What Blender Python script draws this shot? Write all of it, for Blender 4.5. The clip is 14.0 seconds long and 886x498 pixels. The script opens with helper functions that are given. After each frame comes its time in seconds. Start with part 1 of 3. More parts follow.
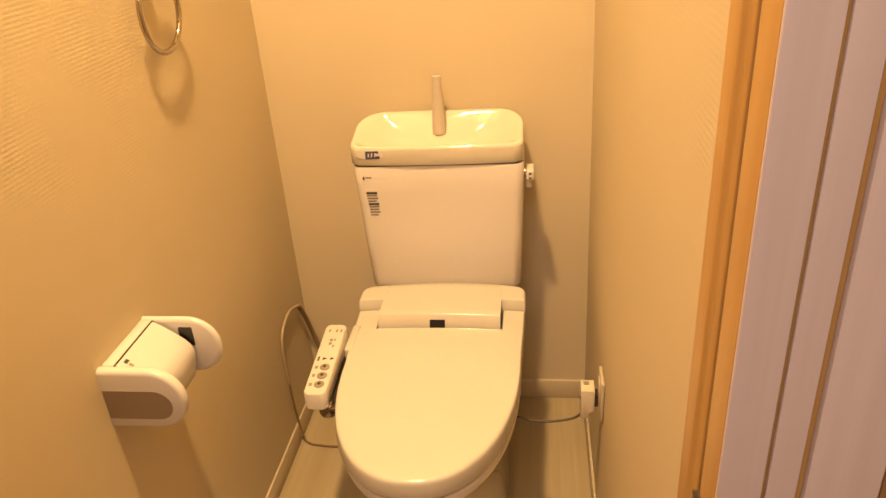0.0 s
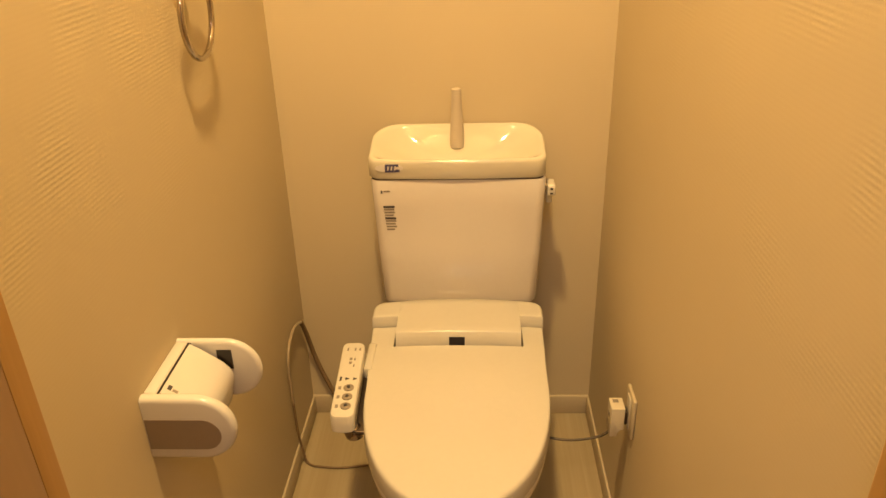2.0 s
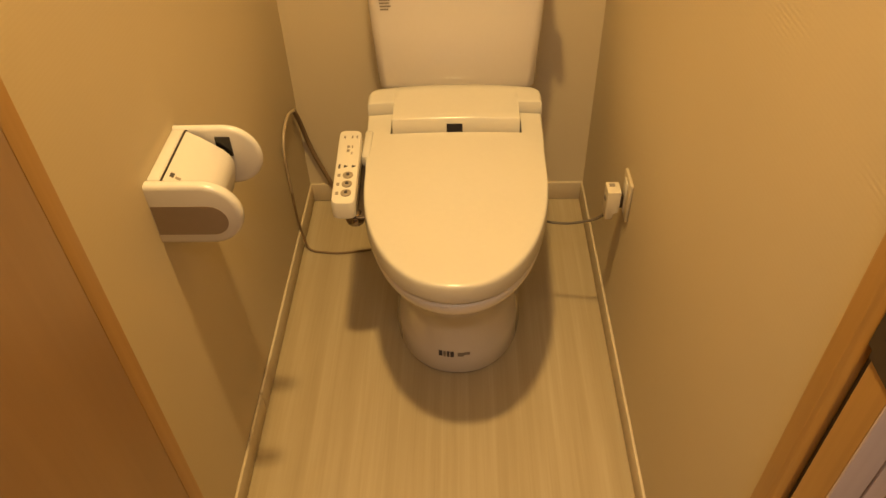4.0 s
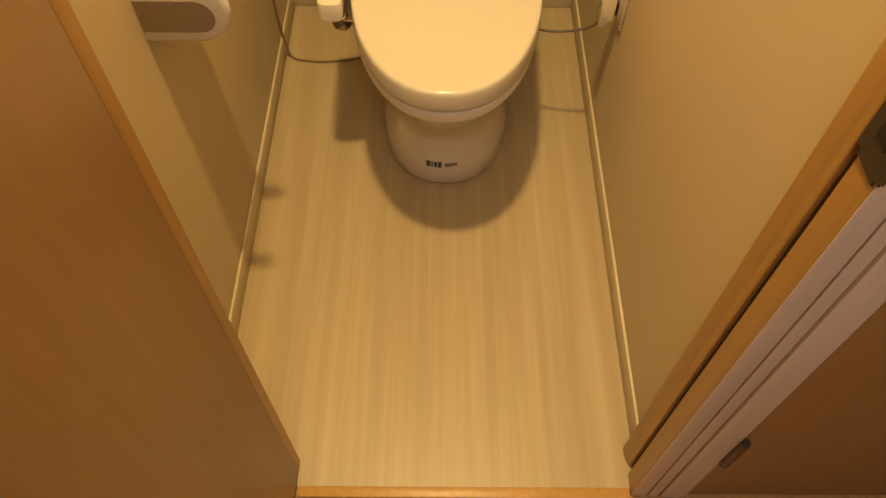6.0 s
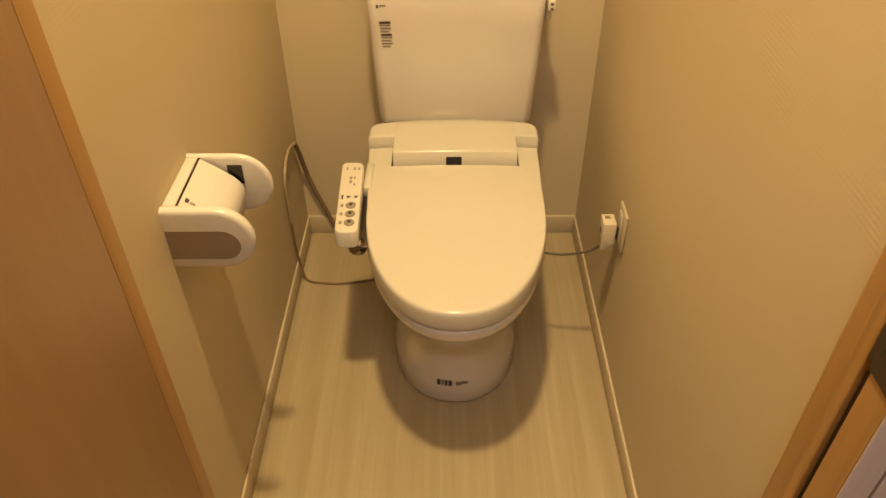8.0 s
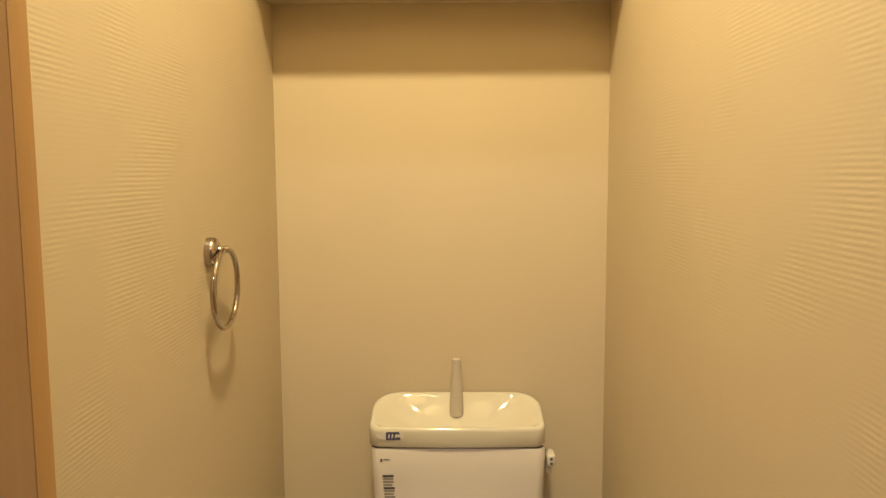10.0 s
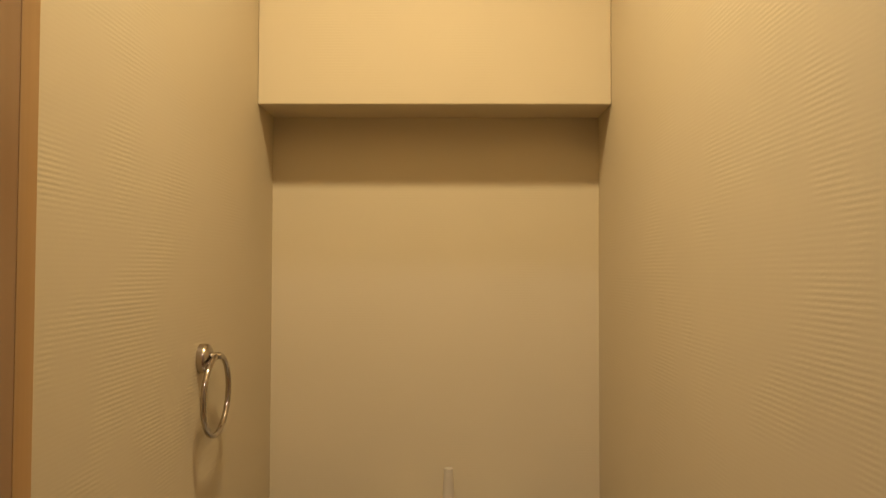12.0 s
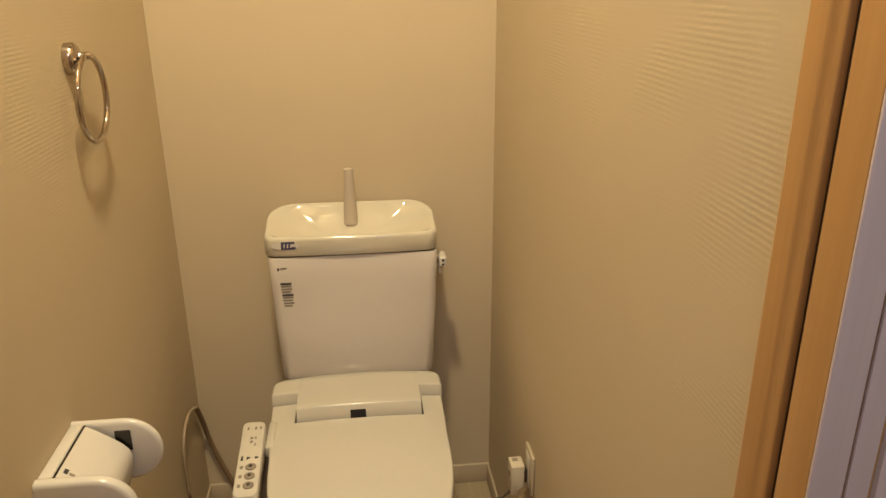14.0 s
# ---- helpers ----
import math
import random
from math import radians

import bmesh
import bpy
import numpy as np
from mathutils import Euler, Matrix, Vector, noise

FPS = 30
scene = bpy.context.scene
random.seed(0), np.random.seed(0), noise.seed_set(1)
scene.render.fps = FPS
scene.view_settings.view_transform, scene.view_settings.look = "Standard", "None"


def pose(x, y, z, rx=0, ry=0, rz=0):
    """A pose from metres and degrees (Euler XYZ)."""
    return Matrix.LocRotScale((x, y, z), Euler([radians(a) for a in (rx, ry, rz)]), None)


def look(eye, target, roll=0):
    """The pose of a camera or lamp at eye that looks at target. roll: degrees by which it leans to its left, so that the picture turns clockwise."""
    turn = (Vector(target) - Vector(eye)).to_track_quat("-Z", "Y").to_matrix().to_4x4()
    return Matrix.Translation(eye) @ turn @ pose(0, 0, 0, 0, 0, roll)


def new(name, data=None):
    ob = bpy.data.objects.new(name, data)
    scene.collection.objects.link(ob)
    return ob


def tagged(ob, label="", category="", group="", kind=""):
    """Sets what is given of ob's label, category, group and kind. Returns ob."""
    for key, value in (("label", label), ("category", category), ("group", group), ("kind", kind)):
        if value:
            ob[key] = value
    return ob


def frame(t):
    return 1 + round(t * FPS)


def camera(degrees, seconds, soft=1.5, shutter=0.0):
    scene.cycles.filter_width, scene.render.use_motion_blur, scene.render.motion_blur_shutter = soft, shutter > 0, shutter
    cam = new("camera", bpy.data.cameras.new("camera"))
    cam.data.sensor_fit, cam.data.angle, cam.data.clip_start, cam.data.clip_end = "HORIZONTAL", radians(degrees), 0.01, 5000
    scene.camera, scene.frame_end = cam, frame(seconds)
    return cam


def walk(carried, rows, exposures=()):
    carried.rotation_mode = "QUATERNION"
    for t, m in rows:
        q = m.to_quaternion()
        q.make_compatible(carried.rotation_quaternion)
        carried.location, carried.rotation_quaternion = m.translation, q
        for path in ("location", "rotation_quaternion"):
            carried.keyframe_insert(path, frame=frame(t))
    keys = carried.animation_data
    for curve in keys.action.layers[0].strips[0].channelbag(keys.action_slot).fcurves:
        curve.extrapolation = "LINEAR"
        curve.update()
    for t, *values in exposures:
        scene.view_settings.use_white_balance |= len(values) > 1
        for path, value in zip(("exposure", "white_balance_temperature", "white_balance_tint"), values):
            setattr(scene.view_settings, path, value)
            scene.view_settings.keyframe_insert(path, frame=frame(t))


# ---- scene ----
cam = camera(62.0, 14.0)
PATH = [
    (0, (0.258, -1.706, 1.361), (0.006, 0.056, 0.448), -4.2),
    (0.5, (0.177, -1.686, 1.362), (-0.002, 0.076, 0.433), -3.6),
    (1, (0.112, -1.683, 1.363), (-0.039, 0.09, 0.45), -2.6),
    (1.5, (0.086, -1.683, 1.366), (-0.014, 0.096, 0.458), -2.0),
    (2, (0.073, -1.682, 1.365), (-0.013, 0.104, 0.468), -1.6),
    (2.5, (0.068, -1.678, 1.362), (-0.012, 0.086, 0.423), -2.0),
    (3, (0.052, -1.684, 1.359), (0.006, 0.019, 0.31), -1.3),
    (3.5, (0.065, -1.681, 1.357), (-0.011, -0.082, 0.158), -1.8),
    (4, (0.051, -1.679, 1.35), (-0.006, -0.211, -0.007), -1.9),
    (4.2, (0.059, -1.684, 1.352), (-0.004, -0.256, -0.047), -2.1),
    (5.7, (0.040, -1.700, 1.346), (0.022, -0.599, -0.335), -0.4),
    (6.3, (0.024, -1.71, 1.345), (0.039, -0.581, -0.306), 0.8),
    (6.5, (0.031, -1.711, 1.345), (0.037, -0.548, -0.282), 0.2),
    (7, (0.026, -1.722, 1.351), (0.041, -0.456, -0.197), 0.5),
    (7.5, (0.031, -1.717, 1.352), (0.023, -0.323, -0.083), -0.2),
    (8, (0.018, -1.715, 1.358), (0.005, -0.178, 0.078), -0.4),
    (8.5, (0.03, -1.726, 1.367), (0.0, -0.045, 0.284), -0.9),
    (9, (0.031, -1.731, 1.377), (-0.006, 0.098, 0.57), -0.6),
    (9.2, (0.029, -1.734, 1.377), (-0.007, 0.142, 0.684), -0.7),
    (11.3, (0.034, -1.755, 1.4), (0.012, 0.229, 1.648), 0.4),
    (11.5, (0.040, -1.761, 1.402), (0.014, 0.226, 1.625), 0.1),
    (12, (0.041, -1.759, 1.398), (0.016, 0.24, 1.458), 0.2),
    (12.5, (0.040, -1.759, 1.393), (0.021, 0.237, 1.276), -0.1),
    (13, (0.045, -1.768, 1.376), (0.020, 0.207, 1.056), -0.9),
    (13.5, (0.030, -1.755, 1.381), (0.074, 0.147, 0.820), -2.2),
    (14, (0.058, -1.752, 1.362), (0.275, 0.108, 0.676), -0.4),
]
EXPOSURE = [
    (0, 0.56, 8100, 19), (1, 0.34, 8300, 15), (2, 0.23, 8400, 11), (3, 0.19, 8500, 9), (4.2, 0.17, 8700, 9), (6.5, 0.22, 8400, 6), (7.5, 0.23, 7600, 6),
    (8.5, 0.25, 6600, 4), (9.2, 0.26, 6100, 0), (11.3, -0.60, 5500, 1), (12.5, -0.63, 5650, 6), (13, -0.52, 5600, 6), (13.5, -0.33, 5550, 6), (14, -0.12, 5500, 5),
]
walk(cam, [(t, look(eye, target, roll)) for t, eye, target, roll in PATH], EXPOSURE)

# ---------------------------------------------------------------- light
world = bpy.data.worlds.new("world")
scene.world = world
world.use_nodes = True
world.node_tree.nodes["Background"].inputs[0].default_value = (0.55, 0.6, 0.7, 1)
world.node_tree.nodes["Background"].inputs[1].default_value = 0.02

LAMP = (-0.055, -0.96, 2.70)
spot = bpy.data.lights.new("downlight_bulb", "SPOT")
spot.energy, spot.color = 176.0, (1.0, 0.725, 0.368)
spot.spot_size, spot.spot_blend, spot.shadow_soft_size = radians(150), 0.80, 0.065
new("downlight_bulb", spot).matrix_world = look(LAMP, (LAMP[0], LAMP[1] + 0.001, 0))

# unseen hallway light as a long added ceiling strip, behind the door leaf's edge
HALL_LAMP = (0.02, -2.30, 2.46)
hall = bpy.data.lights.new("hall_light_strip", "AREA")
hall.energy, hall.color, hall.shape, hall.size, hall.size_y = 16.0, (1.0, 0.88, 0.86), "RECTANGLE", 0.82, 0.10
new("hall_light_strip", hall).matrix_world = look(HALL_LAMP, (HALL_LAMP[0], HALL_LAMP[1] + 0.001, 0))


# ---------------------------------------------------------------- materials
def nodes_of(name):
    m = bpy.data.materials.new(name)
    m.use_nodes = True
    t = m.node_tree
    return m, t, t.nodes["Principled BSDF"]


def noise_at(t, scale, stretch=(1, 1, 1), detail=3.0, rough=0.5):
    co = t.nodes.new("ShaderNodeTexCoord")
    mp = t.nodes.new("ShaderNodeMapping")
    mp.inputs["Scale"].default_value = stretch
    n = t.nodes.new("ShaderNodeTexNoise")
    n.inputs["Scale"].default_value, n.inputs["Detail"].default_value = scale, detail
    n.inputs["Roughness"].default_value = rough
    t.links.new(co.outputs["Object"], mp.inputs[0])
    t.links.new(mp.outputs[0], n.inputs["Vector"])
    return n.outputs["Fac"]


def ramp(t, fac, stops):
    r = t.nodes.new("ShaderNodeValToRGB")
    e = r.color_ramp.elements
    while len(e) < len(stops):
        e.new(0.5)
    for k, (p, c) in zip(e, stops):
        k.position = p
        k.color = (*c, 1) if len(c) == 3 else c
    t.links.new(fac, r.inputs[0])
    return r.outputs[0]


def mixed(t, a, b, fac=0.5, how="MULTIPLY"):
    m = t.nodes.new("ShaderNodeMix")
    m.data_type, m.blend_type = "RGBA", how
    m.inputs[0].default_value = fac
    t.links.new(a, m.inputs[6])
    t.links.new(b, m.inputs[7])
    return m.outputs[2]


def bumped(t, p, height, strength, distance):
    b = t.nodes.new("ShaderNodeBump")
    b.inputs["Strength"].default_value, b.inputs["Distance"].default_value = strength, distance
    t.links.new(height, b.inputs["Height"])
    t.links.new(b.outputs[0], p.inputs["Normal"])


def shade(c, k):
    return tuple(min(1, v * k) for v in c)


def plain(name, colour, rough, metal=0.0, vary=0.05, coarse=6.0, fine=90.0, bump=0.0, coat=0.0):
    """Colour with cloudy and fine variation, uneven gloss and a little relief."""
    m, t, p = nodes_of(name)
    big = ramp(t, noise_at(t, coarse, detail=4), [(0.3, shade(colour, 1 - vary)), (0.7, shade(colour, 1 + vary))])
    small = ramp(t, noise_at(t, fine, detail=2), [(0.35, (1 - vary, 1 - vary, 1 - vary)), (0.65, (1, 1, 1))])
    t.links.new(mixed(t, big, small, 0.6), p.inputs["Base Color"])
    g = t.nodes.new("ShaderNodeMapRange")
    g.inputs["To Min"].default_value, g.inputs["To Max"].default_value = rough * 0.85, min(1, rough * 1.2)
    t.links.new(noise_at(t, coarse * 2.5), g.inputs["Value"])
    t.links.new(g.outputs[0], p.inputs["Roughness"])
    p.inputs["Metallic"].default_value = metal
    p.inputs["Coat Weight"].default_value = coat
    p.inputs["Coat Roughness"].default_value = 0.08
    if bump:
        bumped(t, p, noise_at(t, fine), bump, 0.002)
    return m


def wallpaper(name, colour):
    """Embossed vinyl wallpaper: broken horizontal ribs about five millimetres apart."""
    m, t, p = nodes_of(name)
    co = t.nodes.new("ShaderNodeTexCoord")
    wave = t.nodes.new("ShaderNodeTexWave")
    wave.wave_type, wave.bands_direction, wave.wave_profile = "BANDS", "Z", "SIN"
    for key, value in (("Scale", 50.0), ("Distortion", 0.9), ("Detail", 2.0), ("Detail Scale", 0.9), ("Detail Roughness", 0.6)):
        wave.inputs[key].default_value = value
    t.links.new(co.outputs["Object"], wave.inputs["Vector"])
    rib = wave.outputs["Fac"]
    blot = noise_at(t, 1.0, (170, 170, 230), detail=2)
    cloud = noise_at(t, 1.6, detail=3)
    tone = ramp(t, cloud, [(0.3, shade(colour, 0.965)), (0.7, shade(colour, 1.025))])
    grain = ramp(t, rib, [(0.2, (0.985, 0.98, 0.975)), (0.6, (1, 1, 1))])
    t.links.new(mixed(t, tone, grain, 0.6), p.inputs["Base Color"])
    p.inputs["Roughness"].default_value = 0.72
    p.inputs["Specular IOR Level"].default_value = 0.3
    height = mixed(t, ramp(t, rib, [(0.1, (0, 0, 0)), (0.9, (1, 1, 1))]), ramp(t, blot, [(0.3, (0, 0, 0)), (0.7, (1, 1, 1))]), 0.3, "MIX")
    patch = ramp(t, noise_at(t, 1.0, (7, 7, 9), detail=3), [(0.45, (0.06, 0.06, 0.06)), (0.68, (1, 1, 1))])
    bumped(t, p, mixed(t, height, patch, 1.0), 0.21, 0.0008)
    return m


def vinyl_floor(name):
    m, t, p = nodes_of(name)
    fine = noise_at(t, 1.0, (260, 5, 1), detail=3, rough=0.6)
    wide = noise_at(t, 1.0, (26, 1.1, 1), detail=3)
    streak = noise_at(t, 1.0, (75, 0.9, 1), detail=1.5)
    base = ramp(t, wide, [(0.3, (0.345, 0.278, 0.176)), (0.5, (0.375, 0.306, 0.198)), (0.72, (0.425, 0.354, 0.240))])
    base = mixed(t, base, ramp(t, fine, [(0.3, (0.92, 0.905, 0.88)), (0.6, (1, 1, 1))]), 0.75)
    base = mixed(t, base, ramp(t, streak, [(0.50, (0.93, 0.92, 0.90)), (0.68, (1, 1, 1))]), 0.9)
    t.links.new(base, p.inputs["Base Color"])
    p.inputs["Roughness"].default_value = 0.42
    bumped(t, p, fine, 0.18, 0.0006)
    return m


def laminate(name, dark, light, stretch, rough=0.38):
    """Wood-print laminate with long grain."""
    m, t, p = nodes_of(name)
    long = noise_at(t, 1.0, stretch, detail=5, rough=0.6)
    cloud = noise_at(t, 3.0, detail=2)
    tone = ramp(t, long, [(0.3, dark), (0.68, light)])
    t.links.new(mixed(t, tone, ramp(t, cloud, [(0.3, (0.9, 0.88, 0.86)), (0.7, (1, 1, 1))]), 0.7), p.inputs["Base Color"])
    p.inputs["Roughness"].default_value = rough
    bumped(t, p, long, 0.1, 0.0006)
    return m


WALL = wallpaper("cream_wallpaper", (0.535, 0.455, 0.320))
CEIL = plain("white_ceiling_paper", (0.80, 0.77, 0.70), 0.8, vary=0.03, bump=0.2)
FLOOR = vinyl_floor("pale_wood_vinyl")
BASE = plain("cream_baseboard_vinyl", (0.50, 0.42, 0.30), 0.45, vary=0.04)
FRAME = laminate("honey_wood_laminate", (0.40, 0.225, 0.075), (0.47, 0.275, 0.10), (70, 70, 1.2))
LEAF = laminate("brown_wood_laminate", (0.285, 0.160, 0.072), (0.325, 0.188, 0.086), (50, 50, 1.2))
# pale casing, its colour brightened and tinted lavender to stand in for hallway light
PALE = laminate("pale_laminate_hall_tint", (0.60, 0.515, 0.50), (0.67, 0.58, 0.565), (70, 70, 1.2))
BUTTON = plain("grey_button_rubber", (0.24, 0.20, 0.155), 0.5, vary=0.06)
RUBBER = plain("dark_brown_gasket", (0.028, 0.013, 0.006), 0.7)
CERAMIC = plain("white_glazed_ceramic", (0.635, 0.59, 0.545), 0.10, vary=0.015, coarse=3, coat=0.5)
BASIN = plain("ivory_glazed_ceramic", (0.585, 0.548, 0.445), 0.07, vary=0.015, coarse=3, coat=0.6)
PLASTIC = plain("ivory_seat_plastic", (0.53, 0.498, 0.428), 0.17, vary=0.02, coarse=4)
PANEL = plain("ivory_panel_plastic", (0.57, 0.535, 0.465), 0.3, vary=0.02)
SPOUT = plain("frosted_spout_plastic", (0.47, 0.41, 0.335), 0.4, vary=0.03)
GREYINK = plain("grey_print", (0.22, 0.19, 0.16), 0.5, vary=0.1)
DARKINK = plain("black_print", (0.05, 0.045, 0.05), 0.45)
BLUEINK = plain("blue_black_print", (0.05, 0.05, 0.12), 0.4)
STICKER = plain("silver_sticker_film", (0.62, 0.58, 0.54), 0.3, vary=0.05)
BLACK = plain("black_window_and_hole_shade", (0.009, 0.006, 0.005), 0.30)
GAP = plain("dark_joint_and_gap_shade", (0.10, 0.07, 0.05), 0.7)
CHROME = plain("chrome_plating", (0.47, 0.41, 0.36), 0.10, metal=1.0, vary=0.02)
DCHROME = plain("dark_chrome", (0.30, 0.25, 0.22), 0.12, metal=1.0, vary=0.04)
HOLDER = plain("white_holder_plastic", (0.57, 0.545, 0.51), 0.2, vary=0.02, coarse=8)
GREY = plain("grey_holder_inlay", (0.25, 0.19, 0.145), 0.35, vary=0.05)
BRONZE = plain("dark_bronze_metal", (0.11, 0.085, 0.07), 0.35, metal=0.8, vary=0.1)
OUTLET = plain("cream_outlet_plastic", (0.55, 0.49, 0.38), 0.35, vary=0.03)
CABLE = plain("grey_cable_sheath", (0.085, 0.068, 0.052), 0.5)
PLATE = plain("yellowed_plate_plastic", (0.47, 0.40, 0.285), 0.4, vary=0.03)
HOSE = plain("pale_supply_hose", (0.36, 0.28, 0.19), 0.35, vary=0.06)
# darker hose brown that paints in its shaded end and wall shadow
HOSE_SHADE = plain("brown_hose_shade", (0.20, 0.13, 0.075), 0.55, vary=0.08)


# ---------------------------------------------------------------- mesh helpers
BASE_AT = {}


def thing(name, at, label, category, kind=""):
    ob = new(name)
    ob.empty_display_size = 0.05
    ob.location = at
    BASE_AT[ob] = Vector(at)
    return tagged(ob, label, category, kind=kind)


def part(name, bm, material, parent=None, label="", smooth=None):
    """Links a bmesh, given in world places, as one mesh under its thing or part."""
    off = BASE_AT.get(parent, Vector())
    bmesh.ops.recalc_face_normals(bm, faces=bm.faces[:])
    bmesh.ops.translate(bm, verts=bm.verts[:], vec=-off)
    me = bpy.data.meshes.new(name)
    bm.to_mesh(me)
    bm.free()
    me.materials.append(material)
    if smooth is not None:
        me.shade_smooth()
        me.set_sharp_from_angle(angle=radians(smooth))
    ob = new(name, me)
    if parent:
        ob.parent = parent
    BASE_AT[ob] = off
    return tagged(ob, label)


def setting(name, bm, material, label, smooth=None, category="structure"):
    return tagged(part(name, bm, material, None, label, smooth), label, category, kind="structure")


def box(bm, x0, x1, y0, y1, z0, z1, r=0.0, seg=2):
    g = bmesh.ops.create_cube(bm, size=1, matrix=Matrix.LocRotScale(((x0 + x1) / 2, (y0 + y1) / 2, (z0 + z1) / 2), None, (x1 - x0, y1 - y0, z1 - z0)))
    if r:
        edges = list({e for v in g["verts"] for e in v.link_edges})
        bmesh.ops.bevel(bm, geom=edges, offset=r, segments=seg, profile=0.5, affect="EDGES", clamp_overlap=True)
    return bm


def boxed(*a, **k):
    return box(bmesh.new(), *a, **k)


def loft(rings, closed=True, bm=None):
    """A skin over rings of equally many points, closed at both ends."""
    bm = bm or bmesh.new()
    rows = [[bm.verts.new(p) for p in ring] for ring in rings]
    n = len(rows[0])
    for a, b in zip(rows, rows[1:]):
        for i in range(n):
            j = (i + 1) % n
            bm.faces.new((a[i], a[j], b[j], b[i]))
    if closed:
        bm.faces.new(rows[0])
        bm.faces.new(rows[-1])
    return bm


def prism(points, z0, z1, r=0.0):
    """An upright prism over a plan outline."""
    bm = loft([[(x, y, z0) for x, y in points], [(x, y, z1) for x, y in points]])
    if r:
        bmesh.ops.bevel(bm, geom=bm.edges[:], offset=r, segments=2, profile=0.5, affect="EDGES", clamp_overlap=True)
    return bm


def tube(points, r, sides=10, taper=None):
    """A round tube through a smooth line of points."""
    pts = [Vector(p) for p in points]
    line = []
    for i in range(len(pts) - 1):
        p0, p1, p2, p3 = pts[max(i - 1, 0)], pts[i], pts[i + 1], pts[min(i + 2, len(pts) - 1)]
        for k in range(8):
            u = k / 8
            line.append(0.5 * (2 * p1 + (p2 - p0) * u + (2 * p0 - 5 * p1 + 4 * p2 - p3) * u * u + (3 * p1 - p0 - 3 * p2 + p3) * u ** 3))
    line.append(pts[-1])
    rings, side = [], None
    for i, p in enumerate(line):
        d = (line[min(i + 1, len(line) - 1)] - line[max(i - 1, 0)]).normalized()
        if side is None:
            side = d.orthogonal().normalized()
        side = (side - d * side.dot(d)).normalized()
        up = d.cross(side)
        q = r if taper is None else r + (taper - r) * i / (len(line) - 1)
        rings.append([p + q * (math.cos(a) * side + math.sin(a) * up) for a in (2 * math.pi * k / sides for k in range(sides))])
    return loft(rings)


def lathe(profile, at, axis="z", sides=28):
    """A turned shape: (radius, height) pairs round an axis through at."""
    turn = {"z": Matrix(), "x": Matrix.Rotation(radians(90), 4, "Y"), "y": Matrix.Rotation(radians(-90), 4, "X")}[axis]
    m = Matrix.Translation(at) @ turn
    return loft([[m @ Vector((r * math.cos(a), r * math.sin(a), h)) for a in (2 * math.pi * k / sides for k in range(sides))] for r, h in profile])


def round_rect(x0, x1, y0, y1, rf, rb, seg=6, between=0):
    """Plan outline with corner radii in front (small y) and at the back."""
    out = []
    for cx, cy, a0, r in ((x1 - rb, y1 - rb, 0, rb), (x0 + rb, y1 - rb, 90, rb), (x0 + rf, y0 + rf, 180, rf), (x1 - rf, y0 + rf, 270, rf)):
        for k in range(seg + 1):
            a = radians(a0 + 90 * k / seg)
            out.append((cx + r * math.cos(a), cy + r * math.sin(a)))
    if between:
        fine = []
        for i, (ax, ay) in enumerate(out):
            bx, by = out[(i + 1) % len(out)]
            steps = between if i % (seg + 1) == seg else 1
            fine += [(ax + (bx - ax) * k / steps, ay + (by - ay) * k / steps) for k in range(steps)]
        out = fine
    return out


# ---------------------------------------------------------------- the room
W, H, FRONT = 0.39, 2.72, -1.27
DOORTOP = 2.02

setting("floor", boxed(-W - 0.1, W + 0.1, -1.332, 0.1, -0.08, 0), FLOOR, "pale wood-print vinyl floor with fine long streaks", category="floor")
setting("floor_hall", boxed(-1.3, 1.1, -3.3, -1.3325, -0.08, -0.002), laminate("hall_floor_wood", (0.34, 0.19, 0.09), (0.45, 0.27, 0.13), (60, 3, 60), 0.35), "brown wood floor of the hallway", category="floor")
setting("wall_north", boxed(-W - 0.1, W + 0.1, 0, 0.1, 0, H), WALL, "cream embossed wallpaper on the wall behind the tank", category="wall")
setting("wall_west", boxed(-W - 0.1, -W, -1.36, -0.0005, 0, H), WALL, "cream embossed wallpaper wall beside the paper holder", category="wall")
setting("wall_east", boxed(W, W + 0.1, -1.2455, -0.0005, 0, H), WALL, "cream embossed wallpaper wall with the socket", category="wall")
setting("wall_bulkhead", boxed(-W + 0.0003, W - 0.0003, -0.146, -0.0004, 1.765, H - 0.0005, r=0.003), WALL, "boxed-in bulkhead covered in cream wallpaper", category="wall")
bm = boxed(-W + 0.0004, -0.3055, -1.345, FRONT, 0, H - 0.0005)
box(bm, -0.3055, 0.405, -1.345, FRONT, DOORTOP + 0.03, H - 0.0005)
setting("wall_south", bm, WALL, "wallpapered wall over and beside the doorway", category="wall")
setting("wall_hall_west", boxed(-1.40, -1.3, -3.3, -1.345, 0, 2.5), WALL, "hallway wall", category="wall")
setting("wall_hall_east", boxed(1.1, 1.2, -3.3, -1.345, 0, 2.5), WALL, "hallway wall", category="wall")
setting("wall_hall_south", boxed(-1.4, 1.2, -3.4, -3.3, 0, 2.5), WALL, "hallway wall", category="wall")
bm = boxed(-1.4, -W - 0.1, -1.345, -1.26, 0, 2.5)
box(bm, 0.4905, 1.2, -1.332, -1.25, 0, 2.5)
box(bm, -W - 0.1, 0.4905, -1.345, -1.3452 + 0.0001 - 0.004, DOORTOP + 0.09, 2.5)
setting("wall_hall_north", bm, WALL, "hallway side of the wall round the doorway", category="wall")
